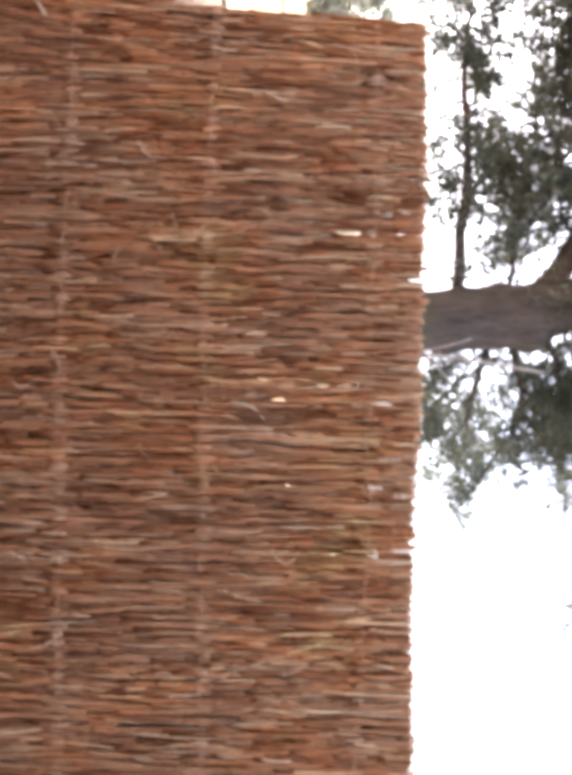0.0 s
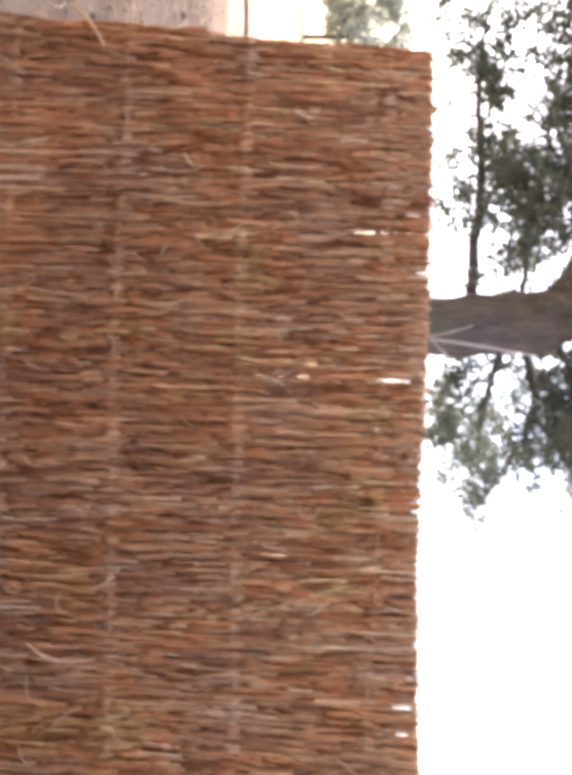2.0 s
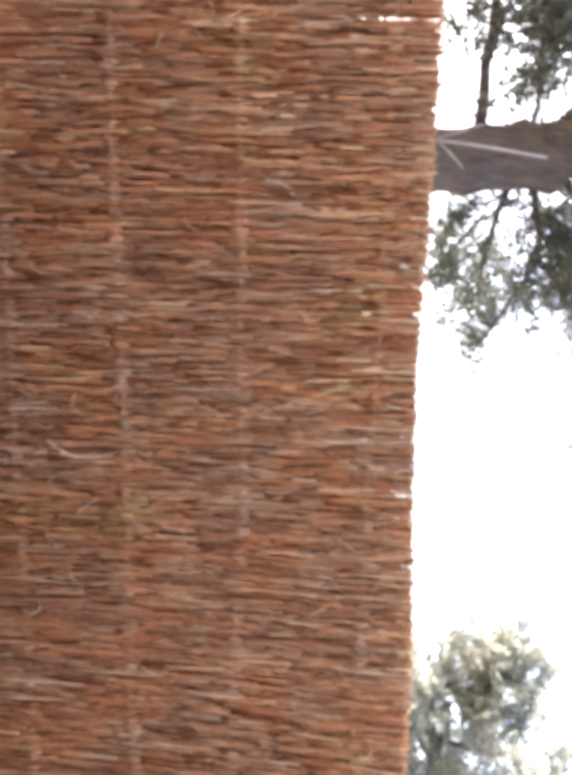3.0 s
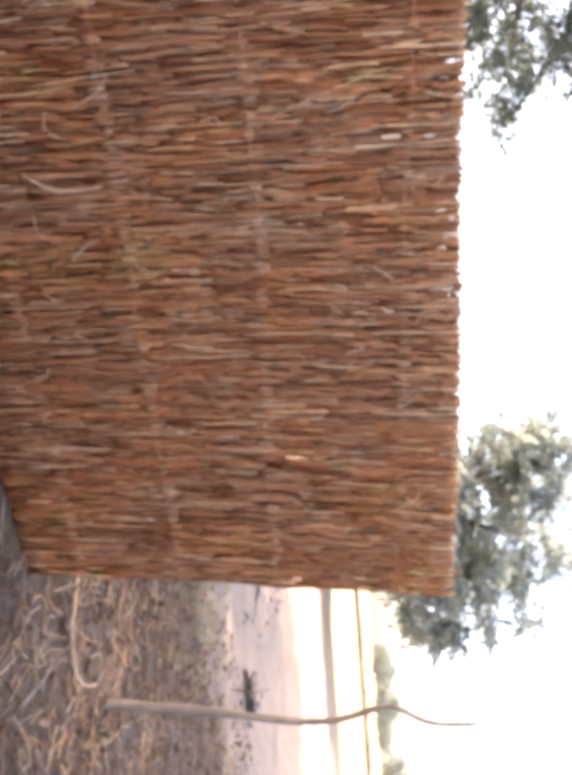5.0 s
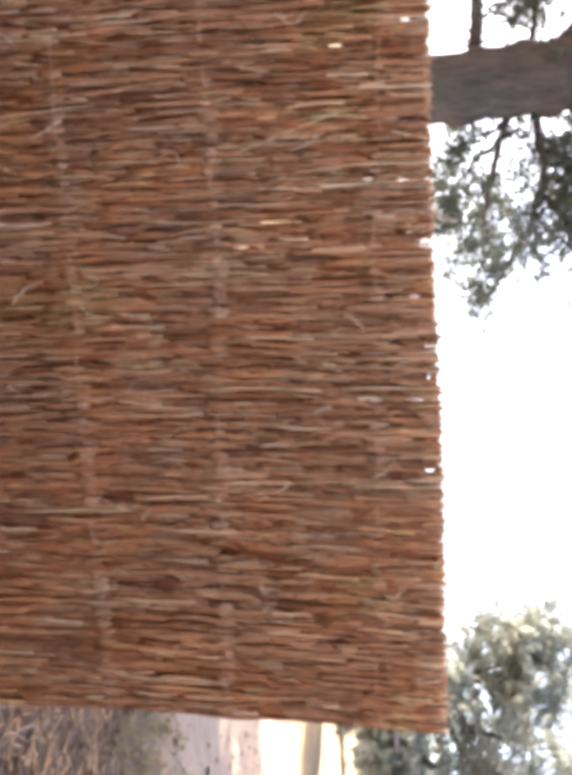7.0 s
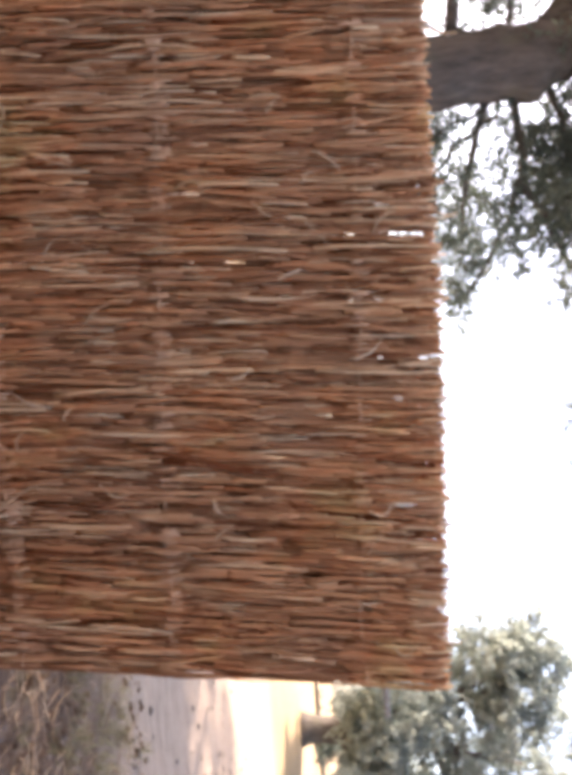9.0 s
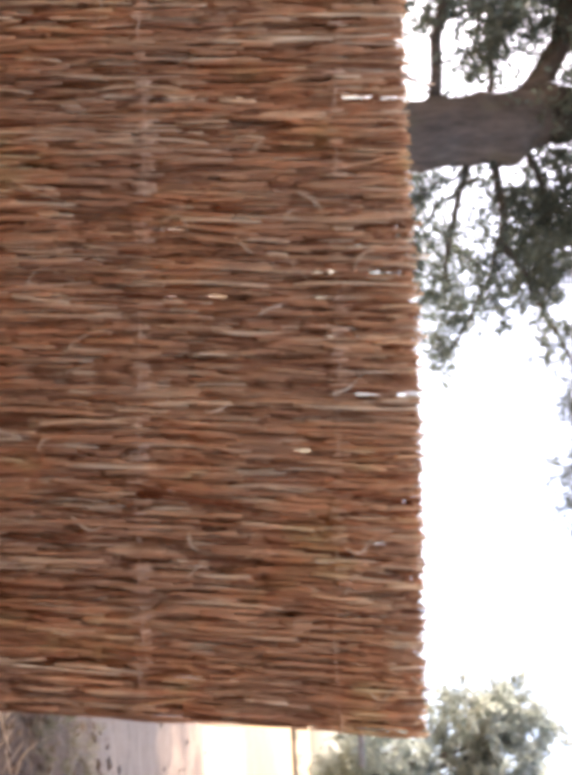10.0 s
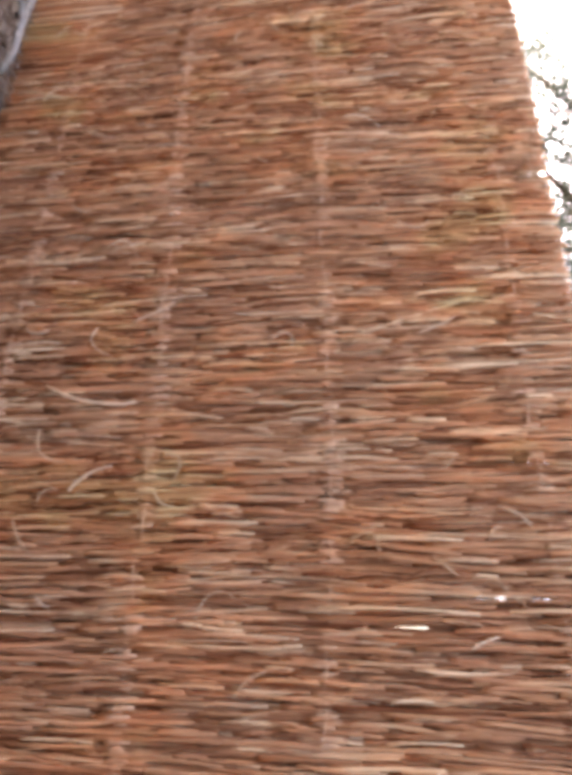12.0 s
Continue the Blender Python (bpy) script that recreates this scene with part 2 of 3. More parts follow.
def make_ground():
    near = np.arange(-14, 26.01, 0.2)
    xs = np.r_[-900, -400, -180, -90, -50, -30, -20, near, 32, 42, 60, 95, 180, 400, 900]
    ys = np.r_[-900, -400, -180, -90, -40, -20, np.arange(-10, 24.01, 0.2), 30, 40, 60, 95, 180, 400, 1200]
    verts = []
    for y in ys:
        for x in xs:
            h = ground_rise(x, y)
            if -15 < x < 27 and -11 < y < 25:
                h += 0.018 * noise.noise((x * 1.3, y * 1.3, 0)) + 0.012 * noise.noise((x * 4, y * 4, 3))
                h -= 0.012
                # The low rise under the round tree.
                h += 0.58 * math.exp(-((x - 15.7) / 3.2) ** 2 - ((y - 19.6) / 2.8) ** 2)
            verts.append((x, y, h))
    w = len(xs)
    faces = [(j * w + i, j * w + i + 1, (j + 1) * w + i + 1, (j + 1) * w + i) for j in range(len(ys) - 1) for i in range(w - 1)]
    me = bpy.data.meshes.new("ground")
    me.from_pydata(verts, [], faces)
    me.polygons.foreach_set("use_smooth", [True] * len(me.polygons))
    me.materials.append(MAT_GROUND)
    tagged(new("ground", me), "dusty earth with leaf litter and pale sand", "ground", kind="structure")


make_ground()

# ---- an unseen plain wall, added behind the camera to darken the fence foot ----
def make_shade_wall():
    nx, nz, long, high = 140, 26, 17.0, 2.7
    verts, faces = [], []
    for side, y in ((0, -4.0), (1, -4.35)):
        for i in range(nx + 1):
            for k in range(nz + 1):
                x, z = -7.0 + long * i / nx, high * k / nz
                lump = 0.035 * noise.noise((x * 1.1, z * 1.1, 5.0 * side)) + 0.012 * noise.noise((x * 5, z * 5, 9.0))
                top = 0.06 * noise.noise((x * 0.8, 3.0, 0.0)) * z / high
                verts.append((x, y + lump, z - 0.03 + top))
    w = nz + 1
    half = (nx + 1) * w
    for i in range(nx):
        for k in range(nz):
            a = i * w + k
            faces.append((a, a + 1, a + w + 1, a + w))
            faces.append((half + a, half + a + w, half + a + w + 1, half + a + 1))
        a = i * w + nz
        faces.append((a, half + a, half + a + w, a + w))
    for a in (0, nx * w):
        for k in range(nz):
            q = (a + k, half + a + k, half + a + k + 1, a + k + 1)
            faces.append(q if a == 0 else q[::-1])
    me = bpy.data.meshes.new("wall_south")
    me.from_pydata(verts, [], faces)
    me.polygons.foreach_set("use_smooth", [True] * len(me.polygons))
    me.materials.append(MAT_MUD)
    tagged(new("wall_south", me), "unseen plain brown mud wall added to block low sky light", "wall", kind="structure")


make_shade_wall()

# ---- reed fence ----
def fence_x(u, z):
    """Along the mat by u from end to end; the reeds stand straighter in the middle than at the ends."""
    lean = float(np.interp(u, (0.0, 0.12, 0.3, 0.6, 0.8, 1.0), (0.127, 0.06, 0.035, 0.035, 0.062, 0.088)))
    flare = 0.045 * min(1.0, max(0.0, z - 0.8)) ** 1.5
    return -0.214 + 4.203 * u + lean * (z - 0.95) + flare * max(0.0, u) ** 3


def fence_top(u):
    x = fence_x(u, 1.9)
    return float(np.interp(x, (-0.1, 0.6, 1.2, 1.9, 2.4, 3.2, 4.1), (1.975, 1.955, 1.93, 1.89, 1.88, 1.88, 1.855)))


def fence_y(x, z):
    return -0.06 * math.exp(-(((x - 0.3) / 0.6) ** 2)) * min(1, z) + 0.04 * min(1.0, max(0.0, (x - 3.0) / 0.8)) + 0.012 * math.sin(2.3 * x + 1.5 * z)


def make_fence():
    rng = np.random.default_rng(5)
    fence = thing("reed_fence", "brown dry reed mat fence standing on dusty ground", "fence")
    # Slits under the upper edge, where the mat has worn thin.
    slits = [(rng.uniform(0.4, 0.97), rng.uniform(0.015, 0.09)) for _ in range(36)] + [(0.60, 0.42), (0.64, 0.36)]
    slit_u = np.array([q[0] for q in slits])

    def worn(u, near):
        k = int(np.argmin(abs(slit_u - u)))
        return slits[k][1] if abs(slit_u[k] - u) < near else 0.0

    # Tall reeds of the back layers, as one mesh.
    back = Build()
    for layer, count in ((0.038, 500), (0.022, 500)):
        for k in range(count):
            u = (k + rng.uniform(0.1, 0.9)) / count
            top = fence_top(u) + rng.normal(0, 0.006) - (0.04 if rng.random() < 0.06 else 0) - worn(u, 0.0015)
            zs = np.linspace(-0.01, top, 7)
            du = rng.normal(0, 0.0012, 7).cumsum() * 0.7
            y0 = layer + rng.normal(0, 0.002)
            path = [(fence_x(u + d, z), fence_y(fence_x(u, z), z) + y0, z) for d, z in zip(du, zs)]
            r = rng.uniform(0.0048, 0.0078)
            back.tube(path, r * np.linspace(1.15, 0.85, 7), 6)
    part("reed_layer", back.mesh("reed_layer", MAT_REED), fence, kind="stuff")
    # Short stalks lying over them, held by the bindings.
    over = Build()
    for k in range(24000):
        u = rng.random()
        length = rng.choice((0.08, 0.12, 0.18, 0.3)) * rng.uniform(0.7, 1.3)
        z0 = rng.uniform(-0.1, fence_top(u) - 0.25 * length)
        z1 = min(z0 + length, fence_top(u) + rng.normal(0.0, 0.007))
        z0 = max(z0, 0.0)
        if z1 - z0 < 0.04 or (z1 > fence_top(u) - worn(u, 0.0013) and worn(u, 0.0013) and rng.random() < 0.85):
            continue
        zs = np.linspace(z0, z1, 5)
        lean = rng.normal(0, 0.03) * (4.0 if rng.random() < 0.06 else 1)
        bow = rng.normal(0, 0.02) * length
        t = np.linspace(-1, 1, 5)
        deep = -0.004 - 0.035 * rng.random()
        path = []
        for z, s in zip(zs, t):
            x = fence_x(u, z) + lean * (z - zs[2]) + bow * (1 - s * s)
            x = min(max(x, fence_x(0, z) - 0.012), fence_x(1, z) + 0.015)
            path.append((x, fence_y(x, z) + deep + 0.004 * s * s, z))
        r = rng.uniform(0.0017, 0.005)
        over.tube(path, r * np.linspace(1.1, 0.75, 5), 5)
    # Stubs that bridge the slits at the very edge.
    for u, depth in slits:
        for _ in range(rng.integers(2, 5)):
            q = min(0.999, max(0.001, u + rng.normal(0, 0.0011)))
            z1 = fence_top(q) + rng.normal(0, 0.006)
            z0 = z1 - rng.uniform(0.25, 0.6) * depth - 0.012
            over.tube([(fence_x(q, z), fence_y(fence_x(q, z), z) + rng.uniform(-0.02, 0.02), z) for z in (z0, 0.5 * (z0 + z1), z1)], rng.uniform(0.003, 0.0055), 5)
    part("stalk_cover", over.mesh("stalk_cover", MAT_REED), fence, kind="stuff")
    # Four rows of binding: a thin twine, half sunk in the mat, and the short stalk ends that it gathers.
    for z_left, z_right, rise, gather in ((0.28, 0.24, 0.0, 0.5), (0.76, 0.68, 0.0, 0.7), (1.255, 1.10, 0.03, 0.75), (1.815, 1.62, 0.0, 0.3)):
        rope = Build()
        n = 560
        us = np.linspace(0.0, 1.0, n)
        wander = np.cumsum(rng.normal(0, 0.0009, n))
        wander -= np.linspace(wander[0], wander[-1], n)
        row = z_left + (z_right - z_left) * us + wander + rise * np.exp(-(((us - 0.58) / 0.16) ** 2))
        for strand in range(2):
            a, b, c = rng.uniform(0, 6.28, 3)
            f = rng.uniform(0.85, 1.15)
            path = []
            for k, u in enumerate(us):
                z = row[k] + 0.004 * math.sin(f * 61 * u + a) + 0.003 * math.sin(f * 223 * u + b)
                x = fence_x(u, z)
                dip = 0.009 * math.sin(f * 171 * u + c) + 0.006 * math.sin(f * 37 * u + a)
                path.append((x, fence_y(x, z) - 0.0262 + dip, z))
            rope.tube(path, 0.0017 + 0.0005 * np.sin(us * 300 * f), 5)
        phase = rng.uniform(0, 6.28)
        for k in range(620):
            u = rng.uniform(0.003, 0.997)
            if rng.random() > gather * (0.75 + 0.45 * math.sin(47 * u + phase)):
                continue
            half = rng.uniform(0.012, 0.034)
            mid = row[int(u * (n - 1))] + rng.normal(0, 0.006)
            deep = fence_y(fence_x(u, mid), mid) - rng.uniform(0.031, 0.040)
            lean = rng.normal(0, 0.03)
            rope.tube([(fence_x(u, mid) + lean * q * half, deep + 0.004 * q * q, mid + q * half) for q in (-1, -0.4, 0.4, 1)], rng.uniform(0.0022, 0.0046), 5)
        part("binding", rope.mesh("binding", MAT_BIND), fence, "row of loose grass rope binding")
    # Pale loose straws that curl out of the mat.
    def curl(x, z, dx, dz, bend, r=0.0035, out=0.03):
        b = Build()
        s = np.linspace(0, 1, 8)
        path = []
        for q in s:
            px = x + dx * q + bend * math.sin(math.pi * q) * dz
            pz = z + dz * q + bend * math.sin(math.pi * q) * -dx
            path.append((px, fence_y(x, z) - 0.03 - out * math.sin(math.pi * min(1, q + 0.15)), pz))
        b.tube(path, r * np.linspace(1, 0.6, 8), 5)
        part("straw", b.mesh("straw", MAT_STRAW), fence, "pale loose straw")

    curl(2.70, 1.215, 0.05, 0.07, -0.5)
    curl(2.75, 1.41, 0.045, 0.06, 0.1)
    curl(3.20, 1.31, -0.035, 0.07, 0.2)
    curl(3.52, 1.25, 0.05, 0.02, 0.1)
    curl(3.58, 1.66, -0.02, 0.07, 0.3)
    curl(2.45, 0.74, 0.07, 0.03, -0.6, 0.004)
    curl(2.22, 0.40, 0.06, 0.26, 0.12, 0.006)
    curl(0.66, 1.12, -0.06, 0.12, 0.1, 0.005)
    curl(0.17, 1.42, 0.03, 0.10, 0.1, 0.006)
    curl(0.92, 0.07, -0.02, 0.28, 0.05, 0.005)
    curl(0.86, 0.05, 0.05, 0.25, 0.05, 0.005)
    curl(0.25, 0.30, -0.05, 0.18, 0.15, 0.005)
    curl(-0.14, 0.66, -0.19, -0.15, 0.05, 0.007)
    for k in range(70):
        u, z = rng.uniform(0.02, 0.98), rng.uniform(0.1, 1.75)
        a = rng.normal(0, 0.6)
        size = rng.uniform(0.05, 0.16)
        curl(fence_x(u, z), z, size * math.sin(a), size * math.cos(a), rng.normal(0, 0.25), rng.uniform(0.002, 0.004), rng.uniform(0.005, 0.025))
    # Stalks that stand up over the edge.
    for x, z, dx, dz in ((2.33, 1.86, 0.035, 0.10), (2.815, 1.85, 0.002, 0.085), (2.79, 1.86, 0.03, 0.06), (3.94, 1.82, 0.035, 0.075), (0.46, 1.93, 0.01, 0.06), (3.3, 1.85, -0.02, 0.05)):
        curl(x, z, dx, dz, 0.12, 0.004, 0.004)
    # A stiff reed sheath and a rail end that stick out.
    blade = Build()
    blade.tube([(2.315, -0.005, 1.80), (2.325, 0.0, 1.88), (2.345, 0.008, 1.92), (2.36, 0.012, 1.95)], (0.004, 0.004, 0.003, 0.001), 7)
    part("sheath", blade.mesh("sheath", MAT_DEADWOOD), fence, "thin pointed reed sheath")
    rail = Build()
    rail.tube([(3.0, 0.05, 1.70), (3.6, 0.085, 1.69), (4.215, 0.075, 1.685)], (0.011, 0.010, 0.008), 7)
    part("rail", rail.mesh("rail", MAT_DEADWOOD), fence, "thin pale rail end")
    # The front layer: three hundred separate reeds on a few shared meshes.
    kinds = []
    for k in range(10):
        b = Build()
        zs = np.linspace(0, 1, 6)
        wx = rng.normal(0, 0.0035, 6)
        b.tube(np.stack([wx, rng.normal(0, 0.0015, 6), zs], 1), 0.0058 * np.linspace(1.15, 0.8, 6) * rng.uniform(0.85, 1.15, 6), 6)
        kinds.append(b.mesh("reed", MAT_REED))
    for k in range(300):
        u = (k + rng.uniform(0.15, 0.85)) / 300
        top = fence_top(u) + rng.normal(0.0, 0.007) + (0.02 if rng.random() < 0.08 else 0) - worn(u, 0.0015)
        reed = part("reed", kinds[rng.integers(10)], fence)
        lo = Vector((fence_x(u, 0), fence_y(fence_x(u, 0.9), 0.9) * 0.7 - 0.002, -0.008))
        hi = Vector((fence_x(min(1, max(0, u + rng.normal(0, 0.002))), top), fence_y(fence_x(u, top), top) - 0.002, top))
        turn = (hi - lo).to_track_quat("Z", "Y")
        s = rng.uniform(0.75, 1.25)
        reed.matrix_basis = Matrix.LocRotScale(lo, turn, (s, s, (hi - lo).length))


# ---- trees ----
def spray(b, rng, centre, radius, twigs, leaves, size, droop=0.35, flat=0.7):
    """Drooping twigs with leaves round a centre."""
    centre = np.asarray(centre, float)
    for _ in range(twigs):
        d = rng.normal(size=3) * (1, 1, flat)
        d /= np.linalg.norm(d) + 1e-9
        start = centre + d * radius * rng.uniform(0.0, 0.45)
        t = rng.random(leaves)[:, None]
        spots = start + d * radius * 0.8 * t + np.array([0, 0, -droop * radius]) * t * t
        spots = spots + rng.normal(0, 0.05 * radius + 0.015, (leaves, 3))
        along = d + np.array([0, 0, -0.6]) + rng.normal(0, 0.7, (leaves, 3))
        b.leaves(spots, along, size, rng)


def limb_with_leaves(tree, rng, points, r0, r1, clumps, radius, twigs, leaves, size, leaf_mat, first=0.35, spread=0.5):
    path = smooth_path(points, 12)
    path[1:-1] += rng.normal(0, 0.03, (10, 3))
    b = Build()
    b.tube(path, np.linspace(r0, r1, 12), 8)
    limb = part("limb", b.mesh("limb", MAT_BARK), tree)
    f = Build()
    for k in range(clumps):
        q = first + (1 - first) * (k + rng.random()) / clumps
        i = q * 11
        base = path[int(min(10, i))] * (1 - i % 1) + path[min(11, int(i) + 1)] * (i % 1)
        off = rng.normal(0, spread * radius, 3)
        if spread >= 1:
            off[2] = 0.6 * abs(off[2])
        spray(f, rng, base + off, radius * rng.uniform(0.6, 1.2), twigs, leaves, size)
    if clumps:
        part("leaves", f.mesh("leaves", leaf_mat, False), limb, kind="stuff")
    return limb


def make_big_tree():
    rng = np.random.default_rng(11)
    tree = thing("large_tree", "large spreading tree with thick grey trunk and small leaves", "tree", at=(-0.35, 8.0, 0))
    shift = Matrix.Translation((0.35, -8.0, 0))
    b = Build()
    path = smooth_path([(-0.32, 8.0, -0.1), (-0.36, 8.0, 1.0), (-0.34, 8.0, 2.4), (-0.33, 8.0, 3.6), (-0.3, 8.0, 4.6), (-0.45, 8.0, 5.5), (-0.6, 8.1, 6.6)], 90)
    z = path[:, 2]
    b.tube(path, np.interp(z, (0, 0.4, 1.2, 3.4, 4.4, 5.2, 6.6), (0.72, 0.6, 0.5, 0.46, 0.50, 0.42, 0.3)), 40)
    # Swellings, knots where limbs leave it, and the ridges of the bark.
    skin = b.v[-1].reshape(len(path), 40, 3)
    for ring, centre in zip(skin, path):
        for k in range(40):
            way = Vector(ring[k] - centre).normalized()
            at = Vector(ring[k])
            swell = 0.09 * noise.noise(at * 1.3) + 0.035 * noise.noise(at * 3.7)
            ridge = 0.016 * abs(noise.noise((at.x * 9, at.y * 9, at.z * 2.2)))
            for kz, kx, size in ((4.9, 1, 0.13), (4.55, -1, 0.12), (3.75, 1, 0.08), (5.6, -1, 0.12)):
                swell += size * max(0.0, kx * way.x) ** 2 * math.exp(-(((centre[2] - kz) / 0.2) ** 2))
            ring[k] += np.array(way) * (swell - ridge)
    part("trunk", b.mesh("trunk", MAT_BARK), tree, "thick grey-brown bark")
    P = dict(leaf_mat=MAT_LEAF)
    # The thin branch on the left and the limbs over it.
    limb_with_leaves(tree, rng, [(-0.7, 8.0, 3.9), (-1.77, 8.0, 3.97), (-2.66, 8.0, 4.2), (-3.6, 8.0, 4.1), (-4.9, 8.1, 4.2), (-5.8, 8.2, 4.4)], 0.1, 0.02, 28, 0.55, 8, 20, 0.12, first=0.2, **P)
    limb_with_leaves(tree, rng, [(-0.5, 8.0, 4.9), (-1.03, 8.0, 5.5), (-1.8, 8.0, 6.1), (-3.1, 7.9, 5.9), (-4.6, 7.8, 5.9), (-6.3, 7.8, 5.3), (-7.4, 7.8, 5.0)], 0.2, 0.03, 84, 0.8, 9, 24, 0.12, first=0.08, spread=0.8, **P)
    limb_with_leaves(tree, rng, [(-1.8, 8.0, 6.1), (-4.0, 7.4, 6.9), (-6.5, 7.2, 6.6), (-8.5, 7.5, 5.6), (-10.6, 8.0, 5.3)], 0.16, 0.03, 36, 0.75, 9, 22, 0.12, first=0.2, **P)
    limb_with_leaves(tree, rng, [(-0.5, 8.0, 4.6), (-1.5, 8.4, 4.9), (-2.6, 8.8, 5.1), (-4.2, 9.2, 5.0)], 0.05, 0.012, 34, 0.6, 8, 20, 0.12, first=0.25, **P)
    # Limbs on the right, from which the sprays hang.
    limb_with_leaves(tree, rng, [(0.0, 8.1, 4.75), (0.62, 8.4, 4.85), (1.1, 9.2, 5.2), (1.7, 10.6, 5.2), (2.45, 11.9, 5.1), (3.0, 12.2, 4.78)], 0.075, 0.02, 40, 0.42, 7, 17, 0.095, first=0.06, spread=0.55, **P)
    limb_with_leaves(tree, rng, [(0.1, 8.2, 4.4), (0.7, 8.8, 4.25), (1.3, 10.2, 4.5), (1.9, 11.6, 4.8), (2.5, 12.2, 4.7)], 0.06, 0.012, 32, 0.45, 7, 18, 0.10, first=0.25, **P)
    limb_with_leaves(tree, rng, [(0.25, 8.3, 4.6), (0.5, 8.6, 4.0), (1.0, 9.4, 3.7), (1.4, 10.4, 3.9)], 0.04, 0.01, 18, 0.45, 7, 17, 0.10, first=0.3, **P)
    limb_with_leaves(tree, rng, [(0.12, 8.2, 4.35), (0.3, 8.4, 3.95), (0.5, 8.7, 3.65), (0.8, 9.2, 3.5)], 0.03, 0.008, 15, 0.36, 6, 16, 0.09, first=0.15, **P)
    limb_with_leaves(tree, rng, [(1.1, 9.2, 5.2), (1.5, 9.6, 5.7), (1.9, 10.8, 6.3), (2.5, 12.0, 7.3), (3.4, 12.2, 7.7), (4.9, 12.1, 7.6), (6.6, 12.0, 7.8)], 0.06, 0.015, 40, 0.5, 8, 22, 0.10, first=0.05, **P)
    limb_with_leaves(tree, rng, [(0.0, 8.0, 5.2), (0.5, 8.4, 5.6), (1.0, 9.2, 6.0), (1.6, 10.2, 6.2)], 0.06, 0.012, 30, 0.6, 8, 20, 0.12, first=0.2, **P)
    limb_with_leaves(tree, rng, [(-1.8, 8.0, 6.1), (-2.8, 8.3, 6.3), (-3.8, 8.5, 6.2), (-4.8, 8.6, 6.1)], 0.08, 0.02, 46, 0.6, 9, 24, 0.11, first=0.1, spread=0.6, **P)
    limb_with_leaves(tree, rng, [(-0.45, 8.0, 5.6), (0.1, 7.9, 6.2), (0.9, 7.9, 6.5), (1.8, 8.2, 6.8)], 0.1, 0.02, 30, 0.6, 9, 22, 0.11, first=0.1, spread=0.6, **P)
    # The crown above.
    limb_with_leaves(tree, rng, [(-0.55, 8.1, 6.4), (-0.9, 8.8, 8.0), (-0.4, 9.6, 9.8), (0.4, 10.0, 11.0)], 0.28, 0.05, 40, 1.2, 10, 26, 0.16, first=0.2, spread=1.0, **P)
    limb_with_leaves(tree, rng, [(-0.6, 8.1, 6.4), (-2.2, 7.2, 8.2), (-4.0, 6.4, 9.3), (-6.0, 5.8, 9.6)], 0.24, 0.04, 40, 1.2, 10, 26, 0.16, first=0.2, spread=1.0, **P)
    limb_with_leaves(tree, rng, [(-0.5, 8.1, 6.2), (1.2, 7.0, 8.0), (3.0, 5.6, 9.2), (4.6, 4.4, 9.8)], 0.24, 0.04, 40, 1.2, 10, 26, 0.16, first=0.25, spread=1.0, **P)
    limb_with_leaves(tree, rng, [(-0.5, 8.2, 6.4), (1.4, 9.4, 8.2), (3.2, 10.4, 9.4), (5.2, 11.0, 9.8)], 0.24, 0.04, 40, 1.2, 10, 26, 0.16, first=0.25, spread=1.0, **P)
    limb_with_leaves(tree, rng, [(-0.6, 8.0, 6.3), (-1.0, 6.0, 8.3), (-1.4, 4.0, 9.4), (-1.6, 2.2, 9.8)], 0.22, 0.04, 40, 1.2, 10, 26, 0.16, first=0.25, spread=1.0, **P)
    # Further limbs out of view, added to shade the ground round the fence.
    limb_with_leaves(tree, rng, [(-1.3, 5.0, 8.9), (-2.6, 2.6, 9.9), (-4.0, 0.2, 10.3), (-4.8, -2.4, 10.2)], 0.14, 0.03, 36, 1.3, 10, 26, 0.17, first=0.15, spread=1.0, **P)
    limb_with_leaves(tree, rng, [(-1.5, 3.6, 9.5), (-0.8, 1.4, 10.2), (0.2, -1.2, 10.5), (0.8, -3.6, 10.2)], 0.14, 0.03, 36, 1.3, 10, 26, 0.17, first=0.15, spread=1.0, **P)
    limb_with_leaves(tree, rng, [(0.4, 9.0, 7.4), (2.6, 8.4, 9.0), (4.8, 8.0, 9.9), (6.6, 7.4, 10.0)], 0.16, 0.03, 46, 1.3, 11, 28, 0.18, first=0.15, spread=1.1, **P)
    limb_with_leaves(tree, rng, [(1.4, 9.4, 8.2), (3.6, 11.8, 9.6), (5.6, 13.4, 10.0), (7.2, 14.2, 9.9)], 0.16, 0.03, 46, 1.3, 11, 28, 0.18, first=0.15, spread=1.1, **P)
    limb_with_leaves(tree, rng, [(-3.2, 6.6, 8.9), (-6.0, 4.2, 9.9), (-8.4, 1.6, 10.2), (-10.0, -1.0, 10.0)], 0.16, 0.03, 46, 1.3, 11, 28, 0.18, first=0.15, spread=1.1, **P)
    limb_with_leaves(tree, rng, [(-2.6, 2.6, 9.9), (-4.8, -0.6, 10.4), (-7.0, -2.8, 10.4), (-8.6, -4.6, 10.0)], 0.12, 0.03, 40, 1.3, 11, 28, 0.18, first=0.1, spread=1.1, **P)
